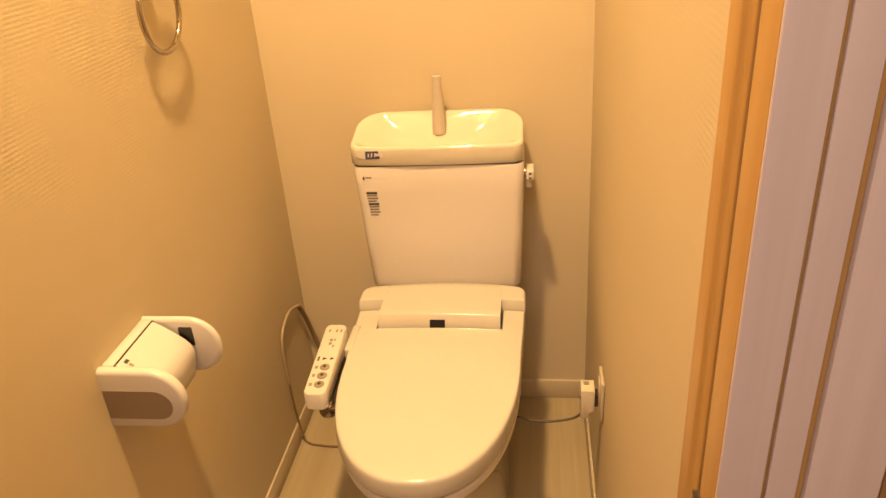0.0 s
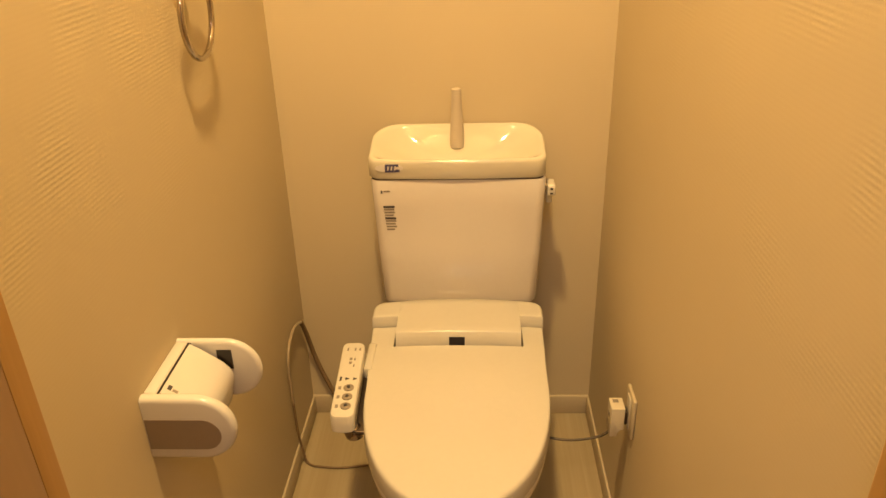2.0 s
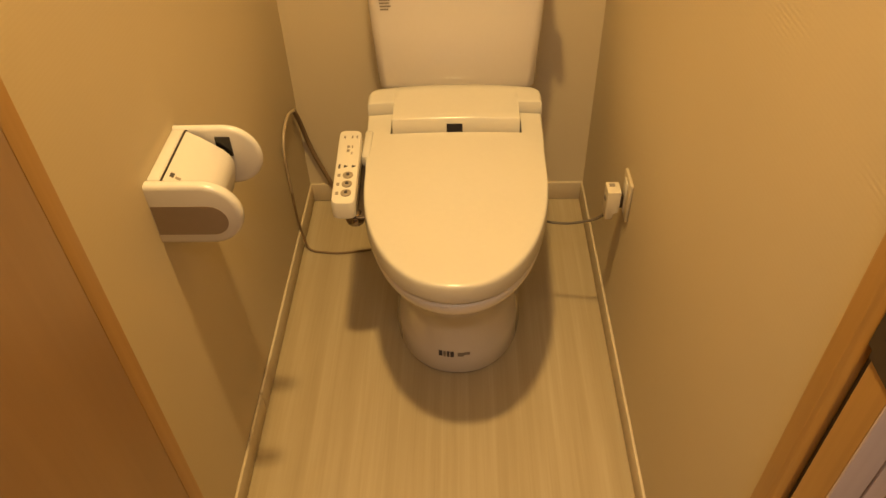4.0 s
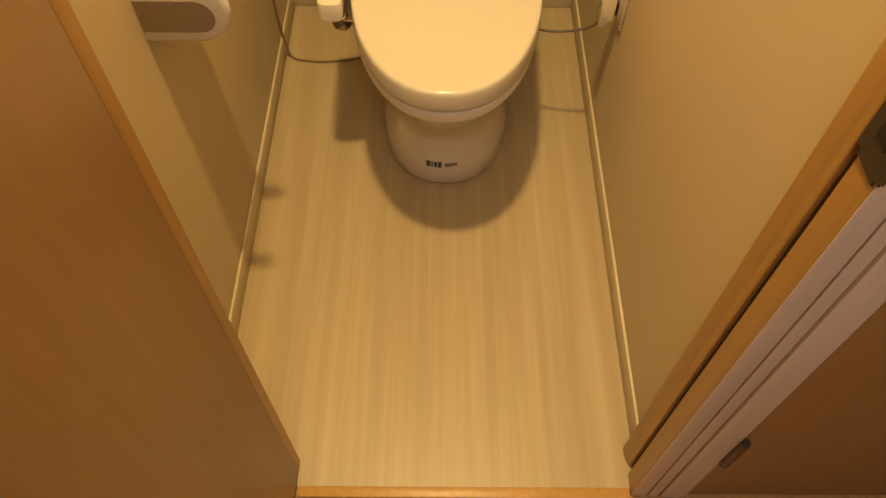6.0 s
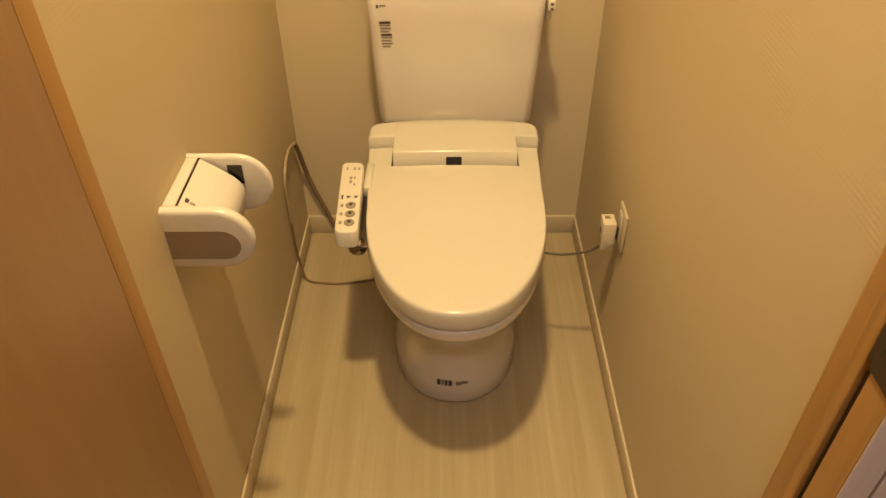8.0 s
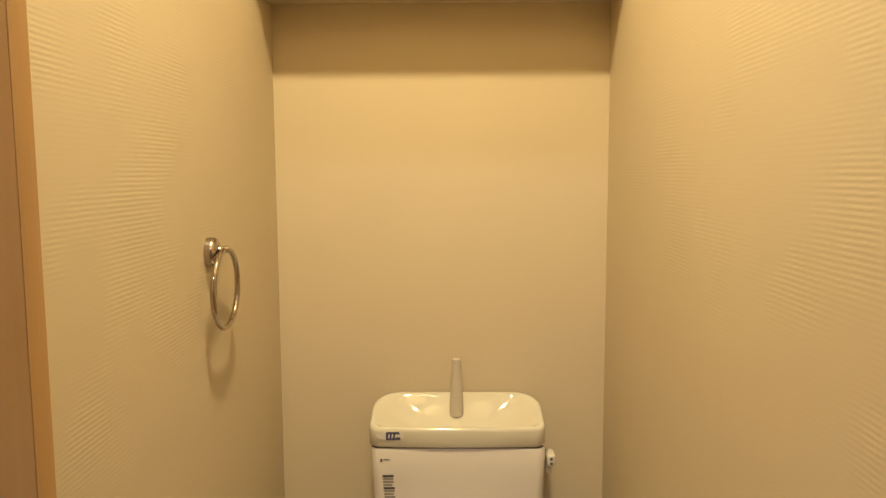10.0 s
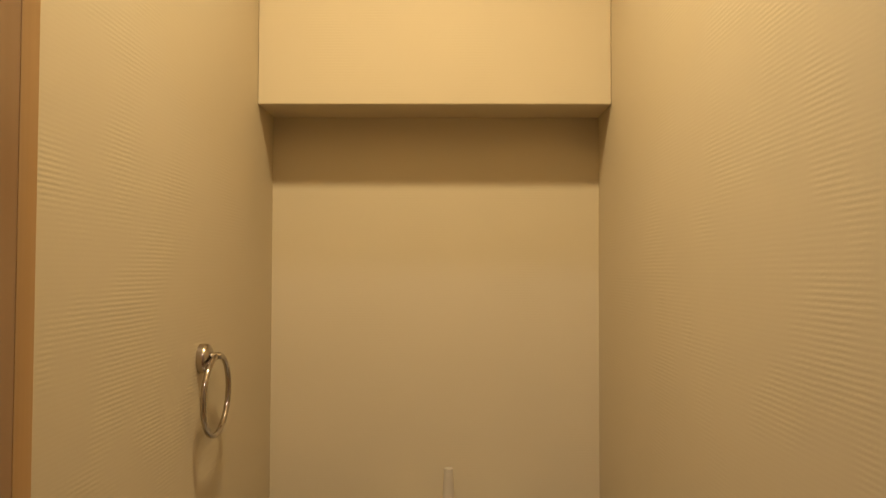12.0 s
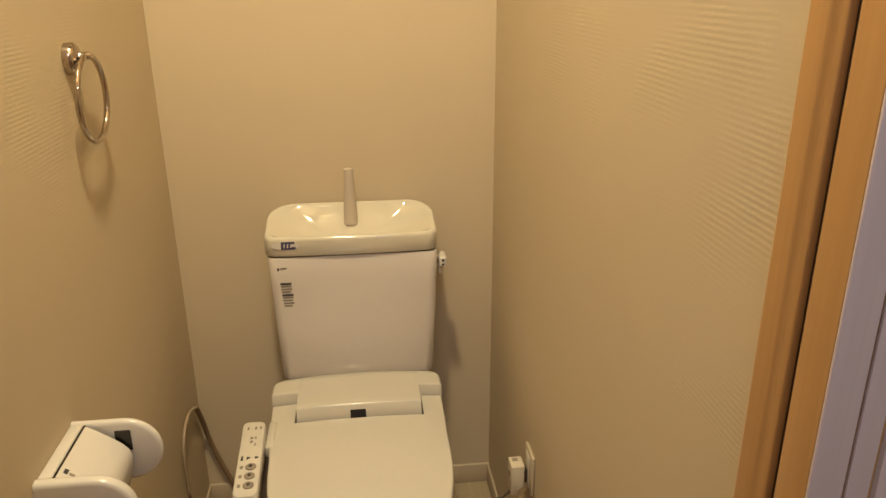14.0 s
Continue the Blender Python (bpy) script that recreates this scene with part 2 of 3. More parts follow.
setting("ceiling", boxed(-W - 0.1, W + 0.1, -1.36, 0.1, H, H + 0.1), CEIL, "plain white papered ceiling", category="ceiling")
setting("ceiling_hall", boxed(-1.4, 1.2, -3.4, -1.361, 2.5, 2.6), CEIL, "plain white hallway ceiling", category="ceiling")


def baseboard_run(bm, x0, x1, y0, y1):
    """Vinyl skirting 6 cm high with a rounded top edge."""
    box(bm, x0, x1, y0, y1, 0.0005, 0.06, r=0.0022)


bm = bmesh.new()
baseboard_run(bm, -W + 0.0005, -W + 0.0068, -0.735, -0.010)
baseboard_run(bm, -W + 0.0005, -W + 0.0068, -1.262, -0.7365)
baseboard_run(bm, W - 0.0068, W - 0.0005, -1.248, -0.010)
baseboard_run(bm, -W + 0.0005, W - 0.0005, -0.0095, -0.0005)
setting("baseboard", bm, BASE, "low cream vinyl baseboard round the room", smooth=40, category="baseboard")

# ceiling downlight
lamp = thing("downlight", (LAMP[0], LAMP[1], H), "recessed round ceiling downlight with a white rim", "lamp")
part("rim", lathe([(0.045, 0.001), (0.062, 0.0), (0.062, -0.005), (0.052, -0.008), (0.045, -0.004)], (LAMP[0], LAMP[1], H)), HOLDER, lamp, smooth=40)


# unseen housing, added to give the hallway light a body
hall_light = thing("added_hall_housing", (HALL_LAMP[0], HALL_LAMP[1], 2.5), "long white housing added on the hallway ceiling for the unseen light", "lamp")
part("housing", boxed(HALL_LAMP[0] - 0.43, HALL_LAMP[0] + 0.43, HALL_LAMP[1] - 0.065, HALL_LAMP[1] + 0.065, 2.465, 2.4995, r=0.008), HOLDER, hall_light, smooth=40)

# ---------------------------------------------------------------- doorway
def jamb(name, outline, label, material=None):
    return setting(name, prism(outline, 0.0006, DOORTOP, 0.0006 if material else 0.0012), material or FRAME, label, smooth=35, category="door frame")


jamb("door_frame_east", [(0.404, -1.2460), (0.380, -1.2500), (0.3680, -1.2575), (0.3670, -1.2600), (0.3685, -1.2780), (0.3715, -1.2840), (0.3735, -1.2925), (0.384, -1.2930), (0.384, -1.3050), (0.3725, -1.3055), (0.3705, -1.3075), (0.370, -1.3425), (0.404, -1.3425)], "honey wood door frame with a dark gasket groove")
jamb("door_casing_east", [(0.3703, -1.3429), (0.3703, -1.3445), (0.3715, -1.3455), (0.3975, -1.3455), (0.3975, -1.3429)], "pale greige door casing on the hallway side", PALE)
jamb("door_casing_outer", [(0.3998, -1.3429), (0.3998, -1.3462), (0.4175, -1.3465), (0.4175, -1.3429)], "pale greige door casing on the hallway side", PALE)
jamb("door_casing_bead", [(0.4177, -1.338), (0.4177, -1.3435), (0.4222, -1.3435), (0.4222, -1.338)], "thin honey wood bead between the casing boards")
jamb("door_casing_edge", [(0.4224, -1.333), (0.4224, -1.3475), (0.4640, -1.3490), (0.4660, -1.3465), (0.4660, -1.333)], "pale greige outer edge of the door casing", PALE)
jamb("door_frame_west", [(-0.305, -1.270), (-0.240, -1.2785), (-0.230, -1.2835), (-0.228, -1.286), (-0.228, -1.3064), (-0.278, -1.3064), (-0.278, -1.350), (-0.305, -1.350)], "honey wood door frame on the hinge side", FRAME)
bm = boxed(-0.3045, 0.4035, -1.3425, -1.2495, DOORTOP + 0.0005, DOORTOP + 0.0295, r=0.0015)
setting("door_frame_head", bm, FRAME, "honey wood head of the door frame", smooth=35, category="door frame")
setting("gasket", prism([(0.3785, -1.2932), (0.3808, -1.2932), (0.3808, -1.3048), (0.3785, -1.3048)], 0.01, DOORTOP - 0.001, 0.001), RUBBER, "dark rubber gasket in the frame's groove", smooth=40, category="gasket")
setting("threshold", boxed(-0.2275, 0.3695, -1.352, -1.3326, 0.0004, 0.005, r=0.002), FRAME, "low wooden threshold strip in the doorway", smooth=40, category="threshold")

door = thing("door_1", (-0.255, -1.35, 0), "brown wood-print door standing open at right angles", "door", kind="structure")
leaf = part("leaf", boxed(-0.2665, -0.2282, -1.925, -1.3067, 0.012, DOORTOP - 0.006, r=0.0007), LEAF, door, smooth=40)
part("edge_band", boxed(-0.2675, -0.2315, -1.9262, -1.9252, 0.014, DOORTOP - 0.008), FRAME, leaf)
part("hinge", lathe([(0.0, 0), (0.007, 0), (0.007, 0.09), (0.0, 0.09)], (-0.284, -1.357, 0.2), sides=12), BRONZE, door, smooth=50)
part("hinge", lathe([(0.0, 0), (0.007, 0), (0.007, 0.09), (0.0, 0.09)], (-0.284, -1.357, 1.75), sides=12), BRONZE, door, smooth=50)
rose = part("handle_rose", lathe([(0, 0), (0.024, 0), (0.025, 0.003), (0.023, 0.007), (0, 0.008)], (-0.2305, -1.865, 0.93), "x"), BRONZE, door, smooth=40)
part("handle", tube([(-0.224, -1.865, 0.93), (-0.187, -1.865, 0.93), (-0.179, -1.850, 0.93), (-0.179, -1.76, 0.93)], 0.008, 12), BRONZE, rose, smooth=60)

door2 = thing("door_2", (0.468, -1.34, 0), "brown wood-print door of the next room, shut", "door", kind="structure")
part("leaf", boxed(0.4675, 1.05, -1.345, -1.3325, 0.01, DOORTOP, r=0.002), LEAF, door2, smooth=40)
part("hinge", lathe([(0.0, 0), (0.007, 0), (0.0075, 0.002), (0.0075, 0.10), (0.007, 0.102), (0.0, 0.102)], (0.4695, -1.352, 0.205), sides=14), BRONZE, door2, "dark metal hinge", smooth=50)

plate = thing("strike_plate", (0.37, -1.33, 0.93), "dark bronze strike plate let into the door frame", "latch plate")
bm = boxed(0.3682, 0.3699, -1.3480, -1.2985, 0.887, 0.960)
bmesh.ops.bevel(bm, geom=[e for e in bm.edges if abs(e.verts[0].co.x - e.verts[1].co.x) > 1e-4], offset=0.007, segments=4, affect="EDGES")
part("plate", bm, BRONZE, plate, smooth=40)
# black box on the plate paints the hole's dark inside
part("latch_hole", boxed(0.3678, 0.36815, -1.331, -1.312, 0.914, 0.939), BLACK, plate)
part("lip", boxed(0.3668, 0.3688, -1.3530, -1.3481, 0.900, 0.948, r=0.001), BRONZE, plate, smooth=40)


# ---------------------------------------------------------------- toilet
CX = 0.035


def d_shape(half, back, mid, front, n=40, power=2.0, corner=0.0):
    """Plan outline: straight sides from back to mid, then an ellipse to the front. Same number of points for all."""
    out = []
    for k in range(n + 1):
        a = math.pi * k / n
        c, s = math.cos(a), math.sin(a)
        x = half * math.copysign(abs(c) ** (2 / power), c)
        y = mid - (mid - front) * abs(s) ** (2 / power)
        out.append((CX - x, y))
    for k in range(7):
        a = radians(90 * k / 6)
        out.append((CX + half - corner + corner * math.cos(a), back - corner + corner * math.sin(a)))
    for k in range(7):
        a = radians(90 + 90 * k / 6)
        out.append((CX - half + corner + corner * math.cos(a), back - corner + corner * math.sin(a)))
    return out


def at_z(outline, z):
    return [(x, y, z) for x, y in outline]


toilet = thing("toilet", (CX, -0.35, 0), "white ceramic toilet with hand-wash tank and ivory washlet seat", "toilet")

# foot and bowl in one glazed skin
rings = []
for z, half, mid, front, power in ((0.0005, 0.148, -0.42, -0.634, 2.2), (0.008, 0.151, -0.42, -0.640, 2.2), (0.06, 0.146, -0.42, -0.634, 2.2), (0.14, 0.142, -0.42, -0.636, 2.15),
                                   (0.20, 0.145, -0.43, -0.652, 2.1), (0.26, 0.154, -0.44, -0.690, 2.05), (0.31, 0.165, -0.45, -0.728, 2.0), (0.345, 0.176, -0.46, -0.766, 2.05),
                                   (0.362, 0.182, -0.46, -0.786, 2.1), (0.371, 0.1850, -0.46, -0.792, 2.1), (0.379, 0.1860, -0.46, -0.794, 2.1), (0.390, 0.1860, -0.46, -0.7945, 2.1), (0.394, 0.183, -0.46, -0.791, 2.1)):
    rings.append(at_z(d_shape(half, -0.06, mid, front, power=power, corner=0.03), z))
part("bowl", loft(rings), CERAMIC, toilet, smooth=60)

# seat ring under the lid
rings = [at_z(d_shape(h, -0.27, -0.46, f, power=2.1, corner=0.02), z) for z, h, f in ((0.3945, 0.182, -0.789), (0.3965, 0.1845, -0.792), (0.4025, 0.1845, -0.792), (0.4045, 0.182, -0.789))]
part("seat", loft(rings), PLASTIC, toilet, smooth=50)

# lid: a shell with rounded rim, slightly domed, its rear ears beside the hinge cover
LIDZ = 0.4445


def lid_outline(inset):
    """Plan outline of the lid with a notch for the hinge cover."""
    half, mid, front = 0.1890, -0.455, -0.799
    out = []
    for i in range(49):
        a = math.pi * i / 48
        c, s = math.cos(a), math.sin(a)
        keep = inset * (0.3 + 0.7 * s)
        out.append((CX - (half - keep) * math.copysign(abs(c) ** 0.91, c), mid - (mid - front - keep) * abs(s) ** 0.95))
    half -= 0.3 * inset
    inset *= 0.15
    side, back = 0.1437, -0.2290 - inset
    for x, y in ((half + 0.001, -0.39), (half + 0.004, -0.32), (half + 0.006, back), (side + inset, back), (side + inset, -0.3118 - inset), (0.07, -0.3128 - inset), (0.0, -0.3132 - inset), (-0.07, -0.3128 - inset),
                 (-side - inset, -0.3118 - inset), (-side - inset, back), (-half - 0.014, back), (-half - 0.010, -0.32), (-half - 0.005, -0.39)):
        out.append((CX + x, y))
    return out


def lid_height(x, y):
    u, v = (x - CX) / 0.19, (y + 0.30) / -0.51
    return LIDZ + 0.004 - 0.007 * u * u - 0.004 * max(0, v - 0.1) ** 2 - 0.010 * (1 - v)


rings = []
for inset, drop in ((0.004, -0.0405), (0.001, -0.0390), (0.0, -0.034), (0.0022, -0.0105), (0.0032, -0.0060), (0.0048, -0.0028), (0.0075, -0.0009), (0.011, -0.0002), (0.016, 0.0), (0.0195, 0.0)):
    rings.append([(x, y, lid_height(x, y) + drop) for x, y in lid_outline(inset)])
bm = loft(rings, closed=False)
bottom = [v for v in bm.verts][:len(rings[0])]
bm.faces.new(bottom)
top = [v for v in bm.verts][-len(rings[0]):]
cap = bm.faces.new(top)
part("lid", bm, PLASTIC, toilet, smooth=35)

# washlet body behind the lid, with the hinge cover reaching forward
rings = []
for inset, z in ((0.004, 0.398), (0.0, 0.402), (0.0, 0.443), (0.003, 0.4475), (0.006, 0.449)):
    rings.append(at_z(round_rect(CX - 0.1985 + inset, CX + 0.1915 - inset, -0.221, -0.156 - inset, 0.01, 0.03), z))
part("washlet_body", loft(rings), PLASTIC, toilet, smooth=50)


END_L, END_R, NOTCH = CX - 0.2025, CX + 0.1955, 0.1405


def cover_ring(x):
    """Side profile of the rear cover at one x: low front over the lid's ears, reaching forward between them."""
    d = min(x - END_L, END_R - x)
    edge = 0.007 - math.sqrt(max(0.0, 0.007 ** 2 - max(0.0, 0.007 - d) ** 2))
    corner = 0.030 - math.sqrt(max(0.0, 0.030 ** 2 - max(0.0, 0.030 - d) ** 2))
    drop = edge + 0.17 * (x - CX) ** 2
    back = -0.1505 - 0.22 * (x - CX) ** 2 - corner
    top = 0.4635 - drop
    if abs(x - CX) < NOTCH:
        front, foot, rim, lip = -0.3088, 0.424, 0.4635 - drop, 0.0135
    else:
        front, foot, rim, lip = -0.2272, 0.420, 0.4625 - drop, 0.0040
    pts = [(front + 0.001, foot), (front, foot + 0.008), (front + lip, rim - 0.0022), (front + lip + 0.0012, rim - 0.0007), (front + lip + 0.0030, rim)]
    for i in range(1, 7):
        u = i / 7
        pts.append((front + lip + 0.003 + (back - front - lip - 0.007) * u, rim + (top - rim) * math.sin(u * math.pi / 2)))
    pts += [(back - 0.005, top), (back - 0.001, top - 0.003), (back, top - 0.008), (back, 0.430)]
    return [(x, y, z) for y, z in pts]


across = [END_L + d for d in (0.0, 0.0004, 0.0012, 0.0025, 0.005, 0.008, 0.012, 0.018, 0.025, 0.032, 0.045)] + [CX - NOTCH - 0.0001]
across += [CX - NOTCH + 0.0002 + (2 * NOTCH - 0.0004) * k / 24 for k in range(25)]
across += [CX + NOTCH + 0.0001] + [END_R - d for d in (0.045, 0.032, 0.025, 0.018, 0.012, 0.008, 0.005, 0.0025, 0.0012, 0.0004, 0.0)]
part("hinge_cover", loft([cover_ring(x) for x in across]), PLASTIC, toilet, smooth=40)
bm = loft([[(x, -0.3096, 0.4350), (x, -0.3012, 0.4515), (x, -0.2990, 0.4505), (x, -0.3070, 0.4340)] for x in (CX - 0.0205, CX + 0.0145)])
# dark strip stands in for shade in the slit between cover and lid
part("gap_shade_strip", boxed(CX - 0.1425, CX + 0.1425, -0.3130, -0.3060, 0.4060, 0.4270), GAP, toilet)
part("sensor_window", bm, BLACK, toilet, "small black sensor window")

# tank: slightly tapered body, then the basin lid
rings = []
for z, hw, y0 in ((0.4505, 0.1795, -0.150), (0.458, 0.183, -0.154), (0.60, 0.189, -0.160), (0.70, 0.1925, -0.163), (0.768, 0.195, -0.165), (0.772, 0.1935, -0.1635)):
    rings.append(at_z(round_rect(CX + 0.002 - hw, CX + 0.002 + hw, y0, -0.006, 0.022, 0.016), z))
tank = part("tank", loft(rings), CERAMIC, toilet, smooth=50)
part("tank_seam", prism(round_rect(CX - 0.1915, CX + 0.1915, -0.1615, -0.008, 0.02, 0.014), 0.7722, 0.7755), GAP, tank)

# basin: front rim at 0.832, back rim at 0.856, hollow in between
def basin_z(y):
    return 0.8205 + 0.0345 * max(0.0, min(1.0, (y + 0.165) / 0.15)) ** 1.2


RX, RY0, RY1 = 0.1965, -0.1645, -0.008


def basin_ring(inset):
    """Rim outline with its front bowed a little outwards."""
    out = []
    for x, y in round_rect(CX - RX + inset, CX + RX - inset, RY0 + inset, RY1 - inset, 0.024, 0.062, 8, 14):
        bow = 0.0065 * (1 - ((x - CX) / RX) ** 2) * max(0.0, min(1.0, (-0.10 - y) / 0.05))
        out.append((x, y - bow))
    return out


rings = [[(x, y, z) for x, y in basin_ring(i)] for i, z in ((0.003, 0.7757), (0.0, 0.779))]
for inset, dz in ((0.0, -0.009), (0.0008, -0.0045), (0.0030, -0.0010), (0.0060, 0.0), (0.0095, -0.0012)):
    rings.append([(x, y, basin_z(y) + dz) for x, y in basin_ring(inset)])
for s in (0.975, 0.94, 0.90, 0.85, 0.79, 0.72, 0.64, 0.55, 0.46, 0.37, 0.28, 0.19, 0.10):
    ring = []
    for x0, y0 in basin_ring(0.0115):
        x, y = CX + s * (x0 - CX), -0.105 + s * (y0 + 0.105)
        back = max(0.0, min(1.0, (y + 0.125) / 0.06))
        ridge = 0.016 * math.exp(-((x - CX) / 0.062) ** 2) * back * back * (3 - 2 * back) * (1 - s ** 6)
        ring.append((x, y, 0.7768 + (basin_z(y0) - 0.0022 - 0.7768) * s ** 2.0 + ridge))
    rings.append(ring)
basin = part("basin", loft(rings), BASIN, toilet, "ivory hand-wash basin on the tank", smooth=60)
rings = []
for z, hx, hy, lean in ((0.812, 0.0165, 0.0150, 0.0), (0.835, 0.0160, 0.0140, 0.001), (0.88, 0.0138, 0.0115, 0.003), (0.925, 0.0115, 0.0095, 0.004), (0.9415, 0.0112, 0.0092, 0.004), (0.9455, 0.0105, 0.0085, 0.004), (0.9470, 0.0085, 0.0065, 0.004)):
    rings.append([(CX - 0.001 + hx * math.cos(a), -0.054 + lean + hy * math.sin(a), z) for a in (2 * math.pi * k / 20 for k in range(20))])
part("spout", loft(rings), SPOUT, basin, "frosted upright spout", smooth=40)

# flush lever on the tank's side
part("lever_boss", lathe([(0, 0), (0.013, 0), (0.013, 0.008), (0, 0.009)], (CX + 0.1925, -0.118, 0.738), "x", 18), CHROME, tank, smooth=45)
lever = part("lever", boxed(CX + 0.2010, CX + 0.2190, -0.150, -0.104, 0.726, 0.751, r=0.004, seg=3), PANEL, tank, "small white flush lever", smooth=50)
part("lever_mark", boxed(CX + 0.2070, CX + 0.2130, -0.1508, -0.1501, 0.7405, 0.7455), DARKINK, lever)
part("lever_mark", boxed(CX + 0.2070, CX + 0.2130, -0.1508, -0.1501, 0.7305, 0.7345), DARKINK, lever)
part("lever_stem", boxed(CX + 0.2005, CX + 0.2140, -0.128, -0.112, 0.700, 0.7262, r=0.003), PANEL, tank, smooth=50)

# stickers on the tank: unreadable print as bars
def plate_on_tank(name, x0, x1, z0, z1, mat, parent, proud=0.0012):
    slope = (0.165 - 0.154) / (0.768 - 0.458)
    y = lambda z: -0.1655 + (0.768 - z) * (slope if z < 0.775 else 0) - (0.0021 if z > 0.775 else 0.0)
    pts = [(x0, z0), (x1, z0), (x1, z1), (x0, z1)]
    return part(name, loft([[(x, y(z) - 0.0002 - proud, z) for x, z in pts], [(x, y(z) + 0.0006, z) for x, z in pts]]), mat, parent)


s = thing("sticker", (CX - 0.165, -0.17, 0.80), "oval silver sticker with dark blue print on the basin rim", "sticker")
bm = lathe([(0, 0), (0.5, 0), (0.5, 1), (0, 1)], (0, 0, 0), "y", 24)
bmesh.ops.transform(bm, matrix=Matrix.Translation((CX - 0.148, -0.1688, 0.803)) @ Matrix.Diagonal((0.062, 0.0008, 0.019, 1)), verts=bm.verts[:])
part("film", bm, STICKER, s)
bm = loft([[(CX - 0.1575, y, 0.7935), (CX - 0.1245, y, 0.7940), (CX - 0.1275, y, 0.8120), (CX - 0.1570, y, 0.8120)] for y in (-0.1696, -0.1688)])
part("print_block", bm, BLUEINK, s)
for k in range(3):
    x = CX - 0.1525 + k * 0.0075
    part("print_bar", loft([[(x, y, 0.7985), (x + 0.0030, y, 0.7985), (x + 0.0046, y, 0.8075), (x + 0.0016, y, 0.8075)] for y in (-0.1700, -0.1695)]), STICKER, s)
part("print_bar", boxed(CX - 0.1350, CX - 0.1255, -0.1700, -0.1695, 0.8005, 0.8065), STICKER, s)

s = thing("sticker", (CX - 0.16, -0.165, 0.72), "pale sticker with rows of unreadable dark print on the tank", "sticker")
for k in range(9):
    mt, z1, x0 = (DARKINK if k in (0, 4) else GREYINK), 0.7115 - k * 0.0071, -0.1665 + k * 0.0006
    z0, x1 = z1 - (0.0052 if k in (0, 4) else 0.0040), x0 + (0.0250, 0.0238, 0.0245, 0.0200, 0.0250, 0.0244, 0.0215, 0.0240, 0.0180)[k]
    plate_on_tank("print_bar", CX + x0, CX + x1, z0, z1, mt, s, 0.0004)
s = thing("maker_mark", (CX - 0.16, -0.165, 0.75), "tiny dark printed mark on the tank", "mark")
plate_on_tank("print_bar", CX - 0.1705, CX - 0.1665, 0.7420, 0.7490, DARKINK, s, 0.0004)
plate_on_tank("print_bar", CX - 0.1640, CX - 0.1500, 0.7460, 0.7488, GREYINK, s, 0.0004)

# label on the foot
s = thing("sticker", (CX - 0.01, -0.637, 0.06), "small dark printed sticker on the toilet foot", "sticker")


def on_foot(x):
    return -0.42 - 0.214 * (1 - min(1, abs((x - CX) / 0.146)) ** 2.2) ** (1 / 2.2)


for x0, x1, z0, z1, mt in ((-0.042, -0.034, 0.056, 0.074, DARKINK), (-0.032, -0.026, 0.056, 0.074, GREYINK), (-0.024, -0.018, 0.056, 0.074, DARKINK), (-0.016, -0.008, 0.056, 0.074, DARKINK), (0.000, 0.014, 0.058, 0.070, GREYINK), (0.014, 0.028, 0.062, 0.071, GREYINK)):
    pts = []
    for y_off in (-0.0012, 0.001):
        pts.append([(CX + x, on_foot(CX + x) + y_off, z) for x, z in ((x0, z0), (x1, z0), (x1, z1), (x0, z1))])
    part("print_bar", loft(pts), mt, s)

# control panel on the arm beside the seat
PX0, PX1, PY0, PY1 = -0.2110, -0.1635, -0.579, -0.344


def panel_top(y):
    return 0.4545 + 0.012 * (y - PY0) / (PY1 - PY0)


rings = []
for inset, dz in ((0.004, -0.042), (0.0, -0.038), (0.0, -0.005), (0.0015, -0.0012), (0.005, 0.0)):
    ring = []
    for x, y in round_rect(PX0 + inset, PX1 - inset, PY0 + inset, PY1 - inset, 0.014, 0.012, 6):
        lean = 0.007 * (y - PY0) / (PY1 - PY0)
        ring.append((x - lean + 0.004, y, panel_top(y) + dz))
    rings.append(ring)
panel = part("control_panel", loft(rings), PANEL, toilet, "ivory control panel with round grey buttons", smooth=45)
part("arm", boxed(-0.166, -0.148, -0.40, -0.30, 0.408, 0.436, r=0.004), PLASTIC, toilet, smooth=45)


def on_panel(name, x, y, w, d, mat, parent, h=0.0012, n=0):
    lean = 0.004 - 0.007 * (y - PY0) / (PY1 - PY0)
    z = panel_top(y)
    if n:
        b = lathe([(0, 0), (0.5, 0), (0.5, 0.7), (0.42, 1), (0, 1)], (0, 0, 0), "z", n)
        bmesh.ops.transform(b, matrix=Matrix.Translation((x + lean, y, z - 0.0004)) @ Matrix.Diagonal((w, d, h, 1)), verts=b.verts[:])
    else:
        b = boxed(x + lean - w / 2, x + lean + w / 2, y - d / 2, y + d / 2, z - 0.0006, z + h * 0.5)
    return part(name, b, mat, parent)


for y in (-0.549, -0.522, -0.495):
    b = on_panel("button", -0.1825, y, 0.021, 0.021, BUTTON, panel, 0.003, 20)
    on_panel("button_dot", -0.1825, y, 0.007, 0.007, DARKINK, b, 0.0052, 12)
    on_panel("print_bar", -0.2005, y, 0.006, 0.009, GREYINK, panel)
for x in (-0.190, -0.174):
    on_panel("button", x, -0.467, 0.011, 0.009, DARKINK, panel, 0.002, 3)
on_panel("print_bar", -0.202, -0.467, 0.004, 0.014, DARKINK, panel)
